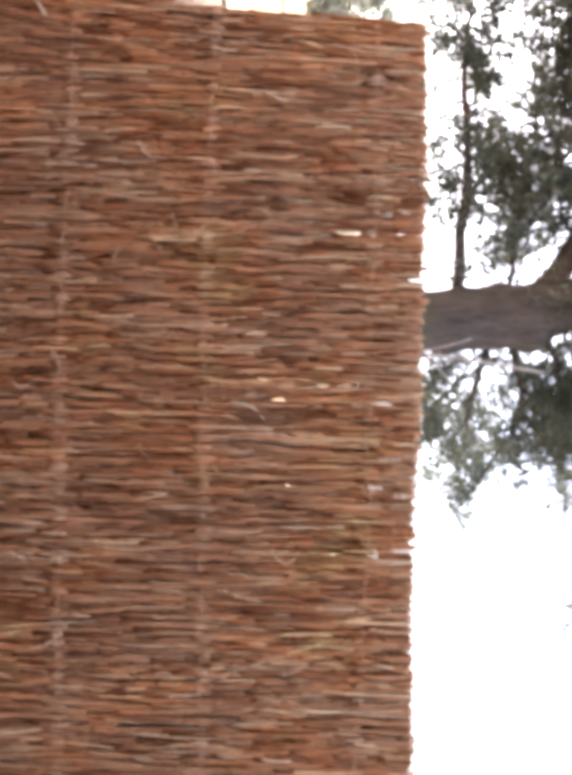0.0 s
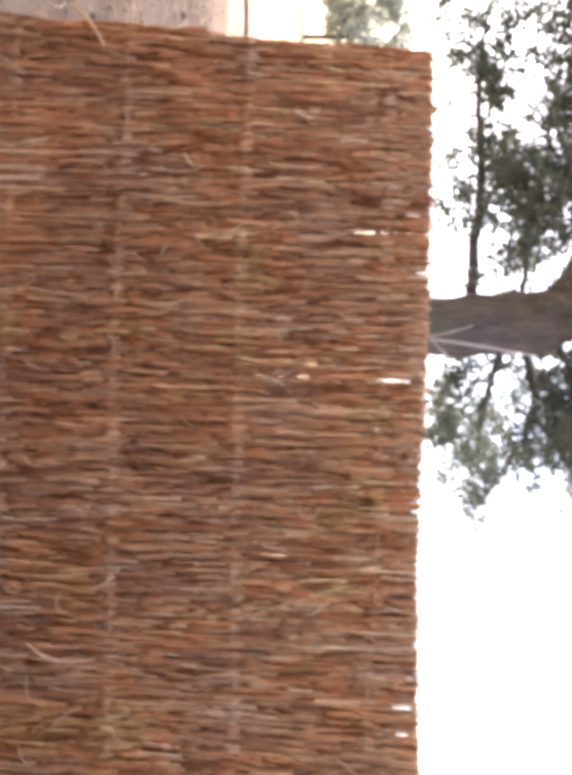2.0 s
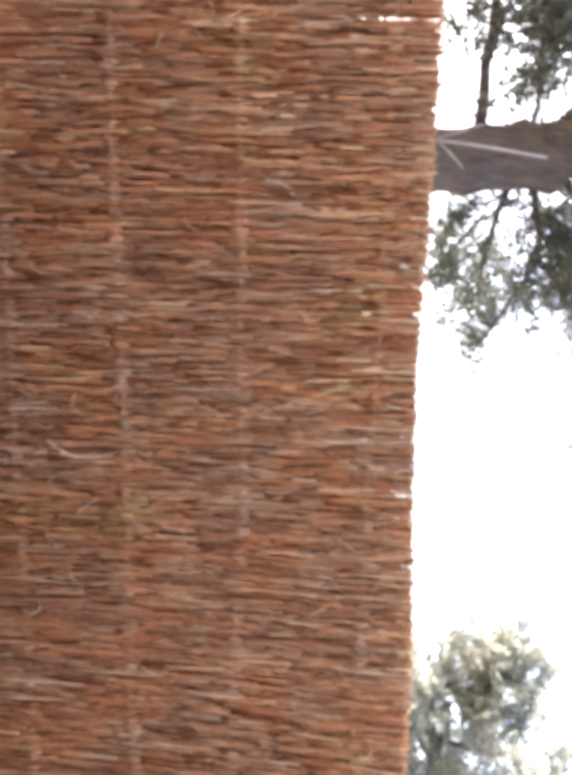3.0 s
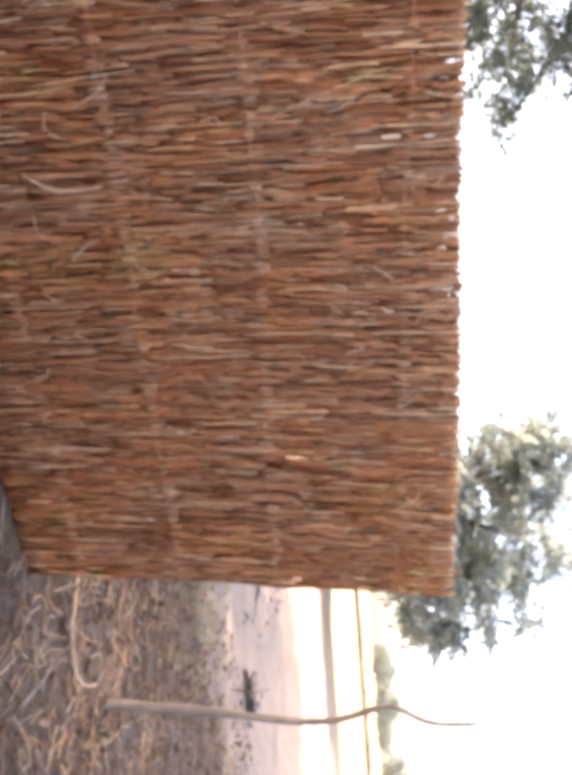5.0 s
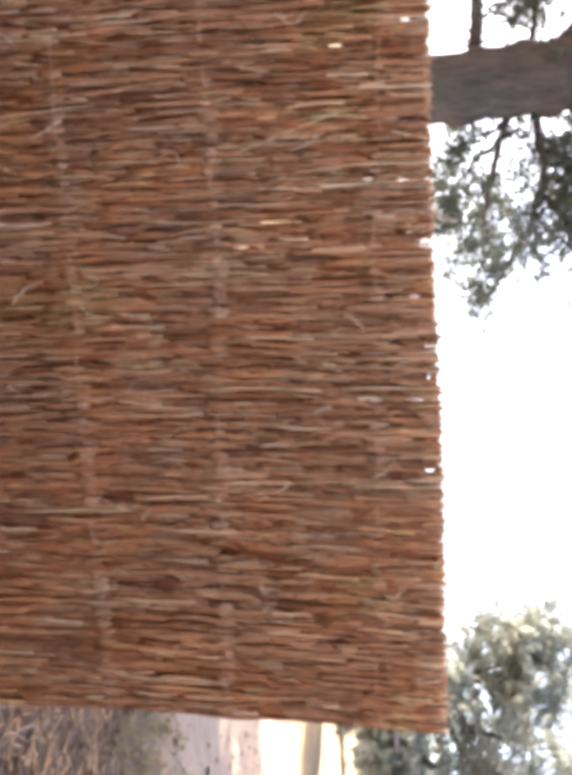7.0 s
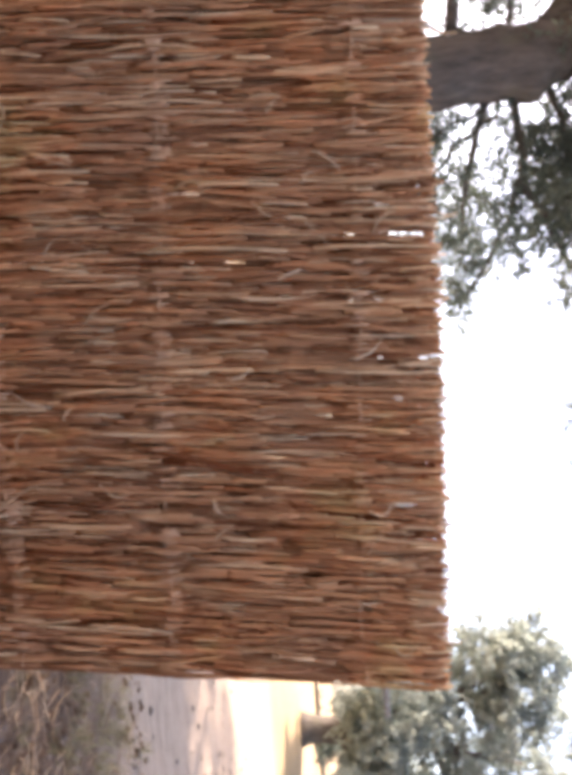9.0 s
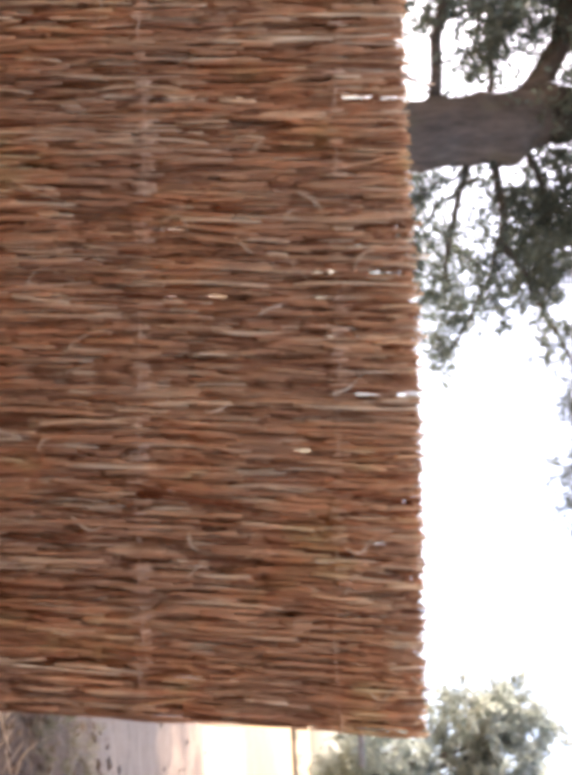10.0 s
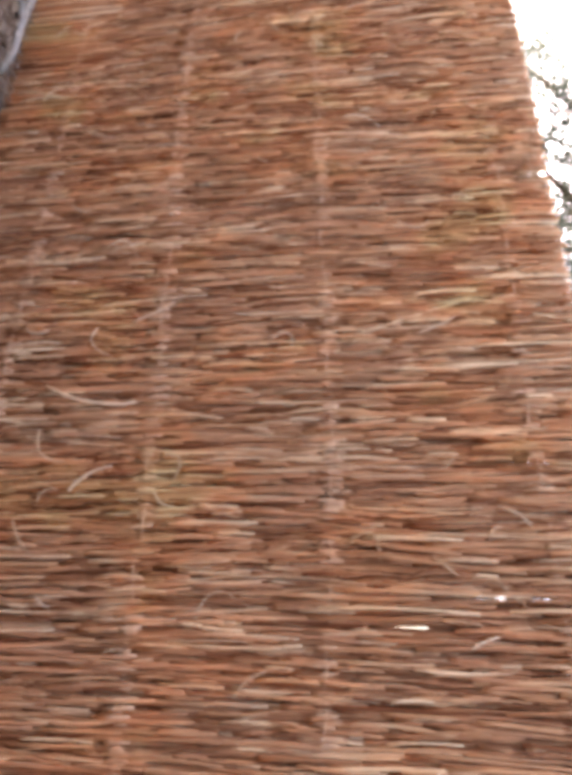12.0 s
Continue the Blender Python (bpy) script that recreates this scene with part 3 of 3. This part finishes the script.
    limb_with_leaves(tree, rng, [(-3.0, 5.4, 9.0), (-4.4, 2.8, 9.8), (-5.0, 0.4, 10.0), (-4.4, -2.0, 10.0)], 0.14, 0.03, 60, 1.4, 11, 28, 0.19, first=0.05, spread=1.1, **P)
    limb_with_leaves(tree, rng, [(-1.4, 4.0, 9.4), (-2.4, 1.6, 10.2), (-2.6, -0.6, 10.4), (-2.2, -3.0, 10.2)], 0.14, 0.03, 60, 1.4, 11, 28, 0.19, first=0.05, spread=1.1, **P)
    limb_with_leaves(tree, rng, [(-6.0, 5.8, 9.6), (-7.8, 4.6, 9.9), (-9.0, 3.0, 10.0), (-10.0, 1.4, 9.8)], 0.1, 0.03, 50, 1.4, 11, 28, 0.19, first=0.1, spread=1.1, **P)
    limb_with_leaves(tree, rng, [(-4.0, 6.9, 8.6), (-6.6, 7.0, 9.6), (-9.0, 5.6, 9.9), (-11.4, 4.0, 9.7)], 0.12, 0.03, 50, 1.4, 11, 28, 0.19, first=0.3, spread=1.1, **P)
    # Unseen boughs, added to shade the littered ground past the mat's other end.
    limb_with_leaves(tree, rng, [(-6.0, 5.8, 9.6), (-8.6, 8.2, 10.0), (-11.2, 11.0, 10.1), (-13.2, 13.6, 9.8)], 0.14, 0.03, 60, 1.4, 11, 28, 0.19, first=0.15, spread=1.1, **P)
    limb_with_leaves(tree, rng, [(-4.0, 6.9, 8.6), (-6.8, 9.6, 9.6), (-9.6, 12.6, 9.9), (-11.6, 15.4, 9.7)], 0.14, 0.03, 60, 1.4, 11, 28, 0.19, first=0.3, spread=1.1, **P)
    for child in tree.children:
        child.matrix_parent_inverse = shift


def make_far_tree():
    rng = np.random.default_rng(23)
    tree = thing("round_tree", "dense round-crowned grey-green tree on the sandy field", "tree", at=(15.8, 19.4, 0.8))
    shift = Matrix.Translation((-15.5, -19.6, -0.8))
    b = Build()
    b.tube(smooth_path([(15.5, 19.6, 0.6), (15.5, 19.6, 1.3), (15.8, 19.5, 3.0), (16.5, 19.4, 6.0)], 14), np.interp(np.arange(14), (0, 1.5, 3, 13), (0.62, 0.4, 0.42, 0.16)), 12)
    part("trunk", b.mesh("trunk", MAT_BARK), tree, "short dark trunk")
    for centre, size, count in (
        ((13.9, 19.0, 6.9), (1.7, 1.8, 1.7), 26),
        ((13.7, 18.6, 4.4), (1.7, 1.8, 1.6), 24),
        ((14.9, 18.4, 3.0), (1.9, 1.8, 0.9), 22),
        ((16.6, 18.8, 7.6), (2.6, 2.4, 2.6), 40),
        ((17.6, 18.6, 4.6), (2.8, 2.4, 2.2), 40),
        ((17.0, 18.4, 3.2), (2.2, 1.8, 0.9), 20),
        ((19.4, 19.0, 6.6), (1.6, 2.0, 1.9), 26),
        ((19.8, 19.0, 4.2), (1.8, 1.8, 1.3), 26),
        ((15.6, 20.6, 5.4), (2.4, 2.2, 2.6), 20),
        ((14.0, 19.0, 8.1), (1.6, 1.5, 1.0), 20),
    ):
        f = Build()
        for _ in range(count):
            d = rng.normal(size=3)
            d /= np.linalg.norm(d)
            spot = np.array(centre) + d * np.array(size) * rng.uniform(0.55, 1.0)
            spray(f, rng, spot, 0.66, 11, 22, 0.21, 0.2)
        part("leaves", f.mesh("leaves", MAT_LEAF_HAZED, False), tree, kind="stuff")
        limb = Build()
        limb.tube(smooth_path([(15.6, 19.5, 2.0), (0.5 * (15.6 + centre[0]), 19.2, 0.5 * (2.0 + centre[2])), centre], 8), np.linspace(0.2, 0.04, 8), 6)
        part("limb", limb.mesh("limb", MAT_BARK), tree)
    for child in tree.children:
        child.matrix_parent_inverse = shift


def make_distant_tree(rng, height, width):
    tree = thing("distant_tree", "tree far off on the horizon, green paled for haze", "tree", "distant tree line")
    b = Build()
    b.tube([(0, 0, -0.1), (0.05, 0, 0.3 * height), (0.1, 0.05, 0.7 * height)], (0.022 * height, 0.018 * height, 0.008 * height), 7)
    part("trunk", b.mesh("trunk", MAT_BARK), tree)
    f = Build()
    for _ in range(60):
        d = rng.normal(size=3)
        d /= np.linalg.norm(d)
        spot = np.array((0, 0, 0.58 * height)) + d * np.array((0.5 * width, 0.5 * width, 0.38 * height)) * rng.uniform(0.4, 1.0)
        spray(f, rng, spot, 0.14 * height, 6, 12, 0.07 * height, 0.2)
    part("crown", f.mesh("crown", MAT_LEAF_FAR_HAZED, False), tree, kind="stuff")
    return tree


def make_tree_line():
    rng = np.random.default_rng(31)
    first = make_distant_tree(rng, 5.2, 6.5)
    second = make_distant_tree(rng, 4.2, 6.0)
    first.matrix_basis = pose(96, 92, ground_rise(96, 92))
    second.matrix_basis = pose(104, 88, ground_rise(104, 88))
    for k in range(44):
        az = radians(-50 + 2.5 * k + rng.uniform(-0.8, 0.8))
        if 36 < math.degrees(az) < 43 or rng.random() < 0.12:
            continue
        far = rng.uniform(118, 150)
        s = rng.uniform(0.8, 1.25)
        x, y = 2 + far * math.sin(az), far * math.cos(az) - 2
        m = pose(x, y, ground_rise(x, y), 0, 0, rng.uniform(0, 360)) @ Matrix.Scale(s, 4)
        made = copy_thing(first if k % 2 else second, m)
        made.scale = (s, s, s)
    # Two nearer trees past the other end of the fence.
    for x, y, s in ((-27.0, 44.0, 1.55), (-19.0, 47.0, 1.25)):
        made = copy_thing(first, pose(x, y, ground_rise(x, y), 0, 0, 40))
        made.scale = (s, s, s)


def make_bank():
    """A low scrubby earth bank across the field."""
    rng = np.random.default_rng(41)
    bank = thing("field_bank", "low dark scrubby bank across the field", "bank", kind="structure")
    b = Build()
    line = smooth_path([(x, y, ground_rise(x, y) + 0.2) for x, y in ((4.0, 70.5), (20.0, 63.8), (36.0, 57.2), (52.0, 50.6), (68.0, 44.0), (84.0, 37.4))], 90)
    b.tube(line + rng.normal(0, 0.05, line.shape) * (1, 1, 0.4), rng.uniform(0.16, 0.28, 90), 7)
    part("earth", b.mesh("earth", MAT_CLOD), bank)
    f = Build()
    for k in range(90):
        i = rng.integers(90)
        spray(f, rng, line[i] + (rng.normal(0, 0.5), rng.normal(0, 0.5), 0.2), rng.uniform(0.2, 0.5), 5, 10, 0.16, 0.1)
    part("scrub", f.mesh("scrub", MAT_LEAF, False), bank, kind="stuff")


def make_ridge():
    """A low dark ridge of turned earth at the edge of the littered ground."""
    rng = np.random.default_rng(43)
    b = Build()
    line = smooth_path([(x, 10.7 + 0.03 * (x + 6), ground_rise(x, 10.7) + 0.02) for x in (-13.0, -10.5, -8.0, -5.5, -3.0)], 60)
    b.tube(line + rng.normal(0, 0.02, line.shape), rng.uniform(0.07, 0.13, 60), 9)
    tagged(new("earth_ridge", b.mesh("earth_ridge", MAT_CLOD)), "low dark ridge of turned earth beside the field", "ridge", kind="structure")


def make_bush():
    rng = np.random.default_rng(47)
    bush = thing("bush", "dark bush far off on the bright field", "bush", at=(33.0, 46.0, ground_rise(33, 46)))
    b = Build()
    b.tube([(0, 0, -0.05), (0.1, 0, 0.5), (0.05, 0, 1.3)], (0.12, 0.09, 0.04), 7)
    part("stem", b.mesh("stem", MAT_BARK), bush)
    f = Build()
    for _ in range(40):
        spray(f, rng, rng.normal(0, 1, 3) * (0.6, 0.6, 0.7) + (0, 0, 1.4), 0.5, 6, 14, 0.2, 0.1)
    part("leaves", f.mesh("leaves", MAT_LEAF, False), bush, kind="stuff")


# ---- small things ----
def make_stake():
    stake = thing("crooked_stick", "tall thin crooked stick standing in the ground", "stick", at=(5.08, 0.37, 0))
    b = Build()
    b.tube(smooth_path(STICK, 40), np.interp(np.linspace(0, 1, 40), (0, 0.3, 0.36, 1), (0.032, 0.029, 0.022, 0.013)), 9)
    ob = part("stem", b.mesh("stem", MAT_STAKE), stake)
    ob.matrix_parent_inverse = Matrix.Translation((-5.08, -0.37, 0))
    twig = Build()
    twig.tube([(7.9, 3.2, 0), (7.95, 3.2, 0.22), (7.93, 3.22, 0.42)], (0.012, 0.01, 0.006), 6)
    tagged(new("dry_sapling", twig.mesh("dry_sapling", MAT_STAKE)), "small bare dry sapling on the sand", "sapling")


STICK = [
    (5.07, 0.37, -0.05), (5.107, 0.37, 0.275), (5.146, 0.37, 0.605), (5.197, 0.37, 0.85), (5.233, 0.37, 1.066), (5.236, 0.37, 1.285),
    (5.181, 0.37, 1.423), (5.112, 0.37, 1.586), (5.196, 0.37, 1.691), (5.275, 0.37, 1.796), (5.279, 0.37, 2.048),
]


def make_dead_branch():
    ob = thing("dead_branch", "pale bare dead branch leaning behind the fence", "branch", at=(0.95, 0.2, 0))
    b = Build()
    b.tube(smooth_path([(0.95, 0.2, -0.02), (0.98, 0.18, 1.0), (1.03, 0.15, 1.94), (1.05, 0.15, 2.1), (1.09, 0.15, 2.3), (1.11, 0.15, 2.41)], 24), np.linspace(0.016, 0.005, 24), 7)
    b.tube([(1.03, 0.15, 1.96), (1.01, 0.14, 2.06), (0.985, 0.13, 2.15)], (0.006, 0.005, 0.003), 6)
    b.tube([(1.035, 0.15, 1.97), (1.08, 0.15, 2.02), (1.145, 0.15, 2.08)], (0.006, 0.005, 0.003), 6)
    stem = part("stem", b.mesh("stem", MAT_DEADWOOD), ob)
    stem.matrix_parent_inverse = Matrix.Translation((-0.95, -0.2, 0))


def make_foot_stick():
    b = Build()
    b.tube(smooth_path([(0.16, -0.075, 0.016), (0.34, -0.085, 0.026), (0.52, -0.095, 0.022), (0.66, -0.085, 0.024), (0.84, -0.12, 0.014)], 18), np.linspace(0.02, 0.013, 18), 7)
    b.tube([(0.5, -0.095, 0.024), (0.42, -0.13, 0.03), (0.36, -0.19, 0.014)], (0.012, 0.01, 0.006), 6)
    tagged(new("grey_stick", b.mesh("grey_stick", MAT_DEADWOOD)), "grey weathered forked stick lying along the fence foot", "stick")


def litter_spot(rng):
    """A place on the littered ground round the fence."""
    while True:
        if rng.random() < 0.75:
            x, y = rng.uniform(2.2, 9.5), rng.uniform(-1.2, 3.6)
        else:
            x, y = rng.uniform(-7.0, 2.2), rng.uniform(-0.7, 8.5)
        if y > 2.4 and x > 3 and rng.random() < 0.7:
            continue
        if -0.09 < y < 0.1 and -0.4 < x < 4.2:
            continue
        return x, y


def make_litter():
    rng = np.random.default_rng(53)
    b = Build()
    spots = np.array([(*litter_spot(rng), 0.004 + 0.012 * rng.random()) for _ in range(9000)])
    along = np.c_[rng.normal(size=(9000, 2)), rng.normal(0, 0.3, 9000)]
    b.leaves(spots, along, 0.075, rng, 0.5)
    # More of it along the foot of the fence.
    foot = np.c_[rng.uniform(-0.6, 3.0, 1500), -0.09 - 0.9 * rng.random(1500) ** 1.5, 0.004 + 0.015 * rng.random(1500)]
    b.leaves(foot, np.c_[rng.normal(size=(1500, 2)), rng.normal(0, 0.3, 1500)], 0.06, rng, 0.4)
    tagged(new("leaf_litter", b.mesh("leaf_litter", MAT_DRYLEAF, False)), "brown dry leaves strewn over the earth", "leaves", kind="stuff")
    s = Build()
    for k in range(3300):
        x, y = litter_spot(rng)
        if k >= 2600:
            x, y = rng.uniform(-0.6, 3.0), -0.1 - 0.7 * rng.random() ** 1.5
        a, l = rng.uniform(0, 2 * math.pi), rng.uniform(0.08, 0.38)
        bend = rng.normal(0, 0.03)
        dx, dy = l * math.cos(a), l * math.sin(a)
        s.tube([(x, y, 0.006), (x + 0.5 * dx - bend * dy / l, y + 0.5 * dy + bend * dx / l, 0.014), (x + dx, y + dy, 0.006 + 0.03 * rng.random())], rng.uniform(0.0018, 0.0045), 4)
    tagged(new("straw_litter", s.mesh("straw_litter", MAT_LITTER)), "pale straw and thin twigs on the ground", "straw", kind="stuff")
    h = Build()
    for _ in range(330):
        x, y = 4.0 + 1.9 * rng.random() ** 1.3, rng.uniform(-0.7, 1.9)
        a, l = rng.uniform(0, 2 * math.pi), rng.uniform(0.07, 0.22)
        away, side = np.array((math.cos(a), math.sin(a), 0.0)), np.array((-math.sin(a), math.cos(a), 0.0))
        bend, lift = rng.normal(0, 0.22) * l, rng.uniform(0.0, 0.05)
        q = np.linspace(0, 1, 6)[:, None]
        line = np.array((x, y, 0.008)) + away * l * q + side * bend * np.sin(math.pi * q) + np.array((0, 0, lift)) * q * q
        h.tube(line, rng.uniform(0.0025, 0.006) * np.linspace(1, 0.5, 6), 5)
    # Longer bent stalks on the ground past the other end of the mat.
    for _ in range(260):
        y = rng.uniform(0.8, 9.5)
        x = -0.1 - 0.45 * y + rng.normal(0, 0.9)
        a, l = rng.uniform(0, 2 * math.pi), rng.uniform(0.15, 0.55)
        away, side = np.array((math.cos(a), math.sin(a), 0.0)), np.array((-math.sin(a), math.cos(a), 0.0))
        bend, lift = rng.normal(0, 0.2) * l, rng.uniform(0.0, 0.12)
        q = np.linspace(0, 1, 6)[:, None]
        line = np.array((x, y, ground_rise(x, y) + 0.006)) + away * l * q + side * bend * np.sin(math.pi * q) + np.array((0, 0, lift)) * q * q
        h.tube(line, rng.uniform(0.004, 0.010) * np.linspace(1, 0.5, 6), 5)
    tagged(new("husk_litter", h.mesh("husk_litter", MAT_STRAW)), "pale curled husks and broken reed ends on the ground", "straw", kind="stuff")
    g = Build()
    for _ in range(150):
        x, y = 5.6 + rng.normal(0, 0.9), 2.6 + rng.normal(0, 0.5)
        n = 14
        base = np.c_[np.full(n, x) + rng.normal(0, 0.03, n), np.full(n, y) + rng.normal(0, 0.03, n), np.zeros(n)]
        g.leaves(base, np.c_[rng.normal(0, 0.45, (n, 2)), np.ones(n)], 0.11, rng, 0.06)
    tagged(new("dry_grass", g.mesh("dry_grass", MAT_GRASS, False)), "sparse olive dry grass at the edge of the sand", "grass", kind="stuff")


def make_twigs():
    rng = np.random.default_rng(61)

    def twig(points, r, label, mat=MAT_DEADWOOD):
        b = Build()
        line = smooth_path(points, 14)
        b.tube(line, np.linspace(r, 0.45 * r, 14), 6)
        for k in (4, 8):
            d = np.array((rng.normal(0, 0.09), rng.normal(0, 0.09), 0.03))
            b.tube([line[k], line[k] + 0.5 * d, line[k] + d], (0.5 * r, 0.4 * r, 0.2 * r), 5)
        return tagged(new("dry_twig", b.mesh("dry_twig", mat)), label, "twig", "twigs on the ground")

    twig([(4.20, 0.46, 0.01), (4.28, 0.30, 0.03), (4.38, 0.15, 0.035), (4.6, 0.11, 0.02), (4.78, 0.20, 0.014), (4.87, 0.32, 0.012)], 0.0115, "curved whitish dry twig lying on leaf litter", MAT_STRAW)
    one = twig([(0, 0, 0.008), (0.14, 0.03, 0.02), (0.3, -0.02, 0.012)], 0.006, "short grey dry twig lying on the ground")
    two = twig([(0, 0, 0.008), (0.1, 0.06, 0.03), (0.24, 0.08, 0.012), (0.34, 0.16, 0.008)], 0.007, "short grey dry twig lying on the ground")
    one.matrix_basis, two.matrix_basis = pose(4.9, 0.9, 0, 0, 0, 40), pose(5.6, 1.1, 0, 0, 0, 150)
    for k in range(46):
        x, y = litter_spot(rng)
        made = copy_thing(one if k % 2 else two, pose(x, y, 0, 0, 0, rng.uniform(0, 360)))
        s = rng.uniform(0.6, 1.3)
        made.scale = (s, s, s)


def make_clods():
    rng = np.random.default_rng(71)
    protos = []
    for k in range(3):
        bm = bmesh.new()
        bmesh.ops.create_icosphere(bm, subdivisions=2, radius=0.05)
        for v in bm.verts:
            q = 1 + 0.5 * noise.noise(v.co * 22 + Vector((k * 7, 0, 0)))
            v.co = Vector((v.co.x * q * 1.2, v.co.y * q, max(-0.01, v.co.z * q * 0.6)))
        me = bpy.data.meshes.new("clod")
        bm.to_mesh(me)
        bm.free()
        me.materials.append(MAT_CLOD)
        protos.append(tagged(new("clod", me), "small dark clod lying on pale sand", "clod", "clods on the sand"))
    for k, ob in enumerate(protos):
        ob.matrix_basis = pose(7.5 + k, 4.6 + k, 0.005)
    for k in range(110):
        if k < 70:
            q = rng.random()
            x, y = 8.0 + 2.8 * q + rng.normal(0, 0.5), 5.2 + 3.6 * q + rng.normal(0, 1.0)
        else:
            x, y = rng.uniform(5.5, 10.0), rng.uniform(3.2, 9.0)
        made = copy_thing(protos[k % 3], pose(x, y, 0.004 + ground_rise(x, y), 0, 0, rng.uniform(0, 360)))
        s = rng.uniform(0.2, 0.7)
        made.scale = (s * rng.uniform(0.8, 1.7), s, s * 0.8)
    # A dark tuft on the sand.
    f = Build()
    for k in range(26):
        spray(f, rng, (8.75 + rng.normal(0, 0.2), 3.95 + rng.normal(0, 0.05), 0.02), 0.08, 4, 9, 0.05, 0.0)
    tagged(new("scrub_tuft", f.mesh("scrub_tuft", MAT_CLOD, False)), "low dark dry scrub tuft on pale sand", "tuft")


make_big_tree()
make_far_tree()
make_tree_line()
make_bank()
make_ridge()
make_bush()
make_stake()
make_dead_branch()
make_foot_stick()
make_litter()
make_twigs()
make_clods()
make_fence()
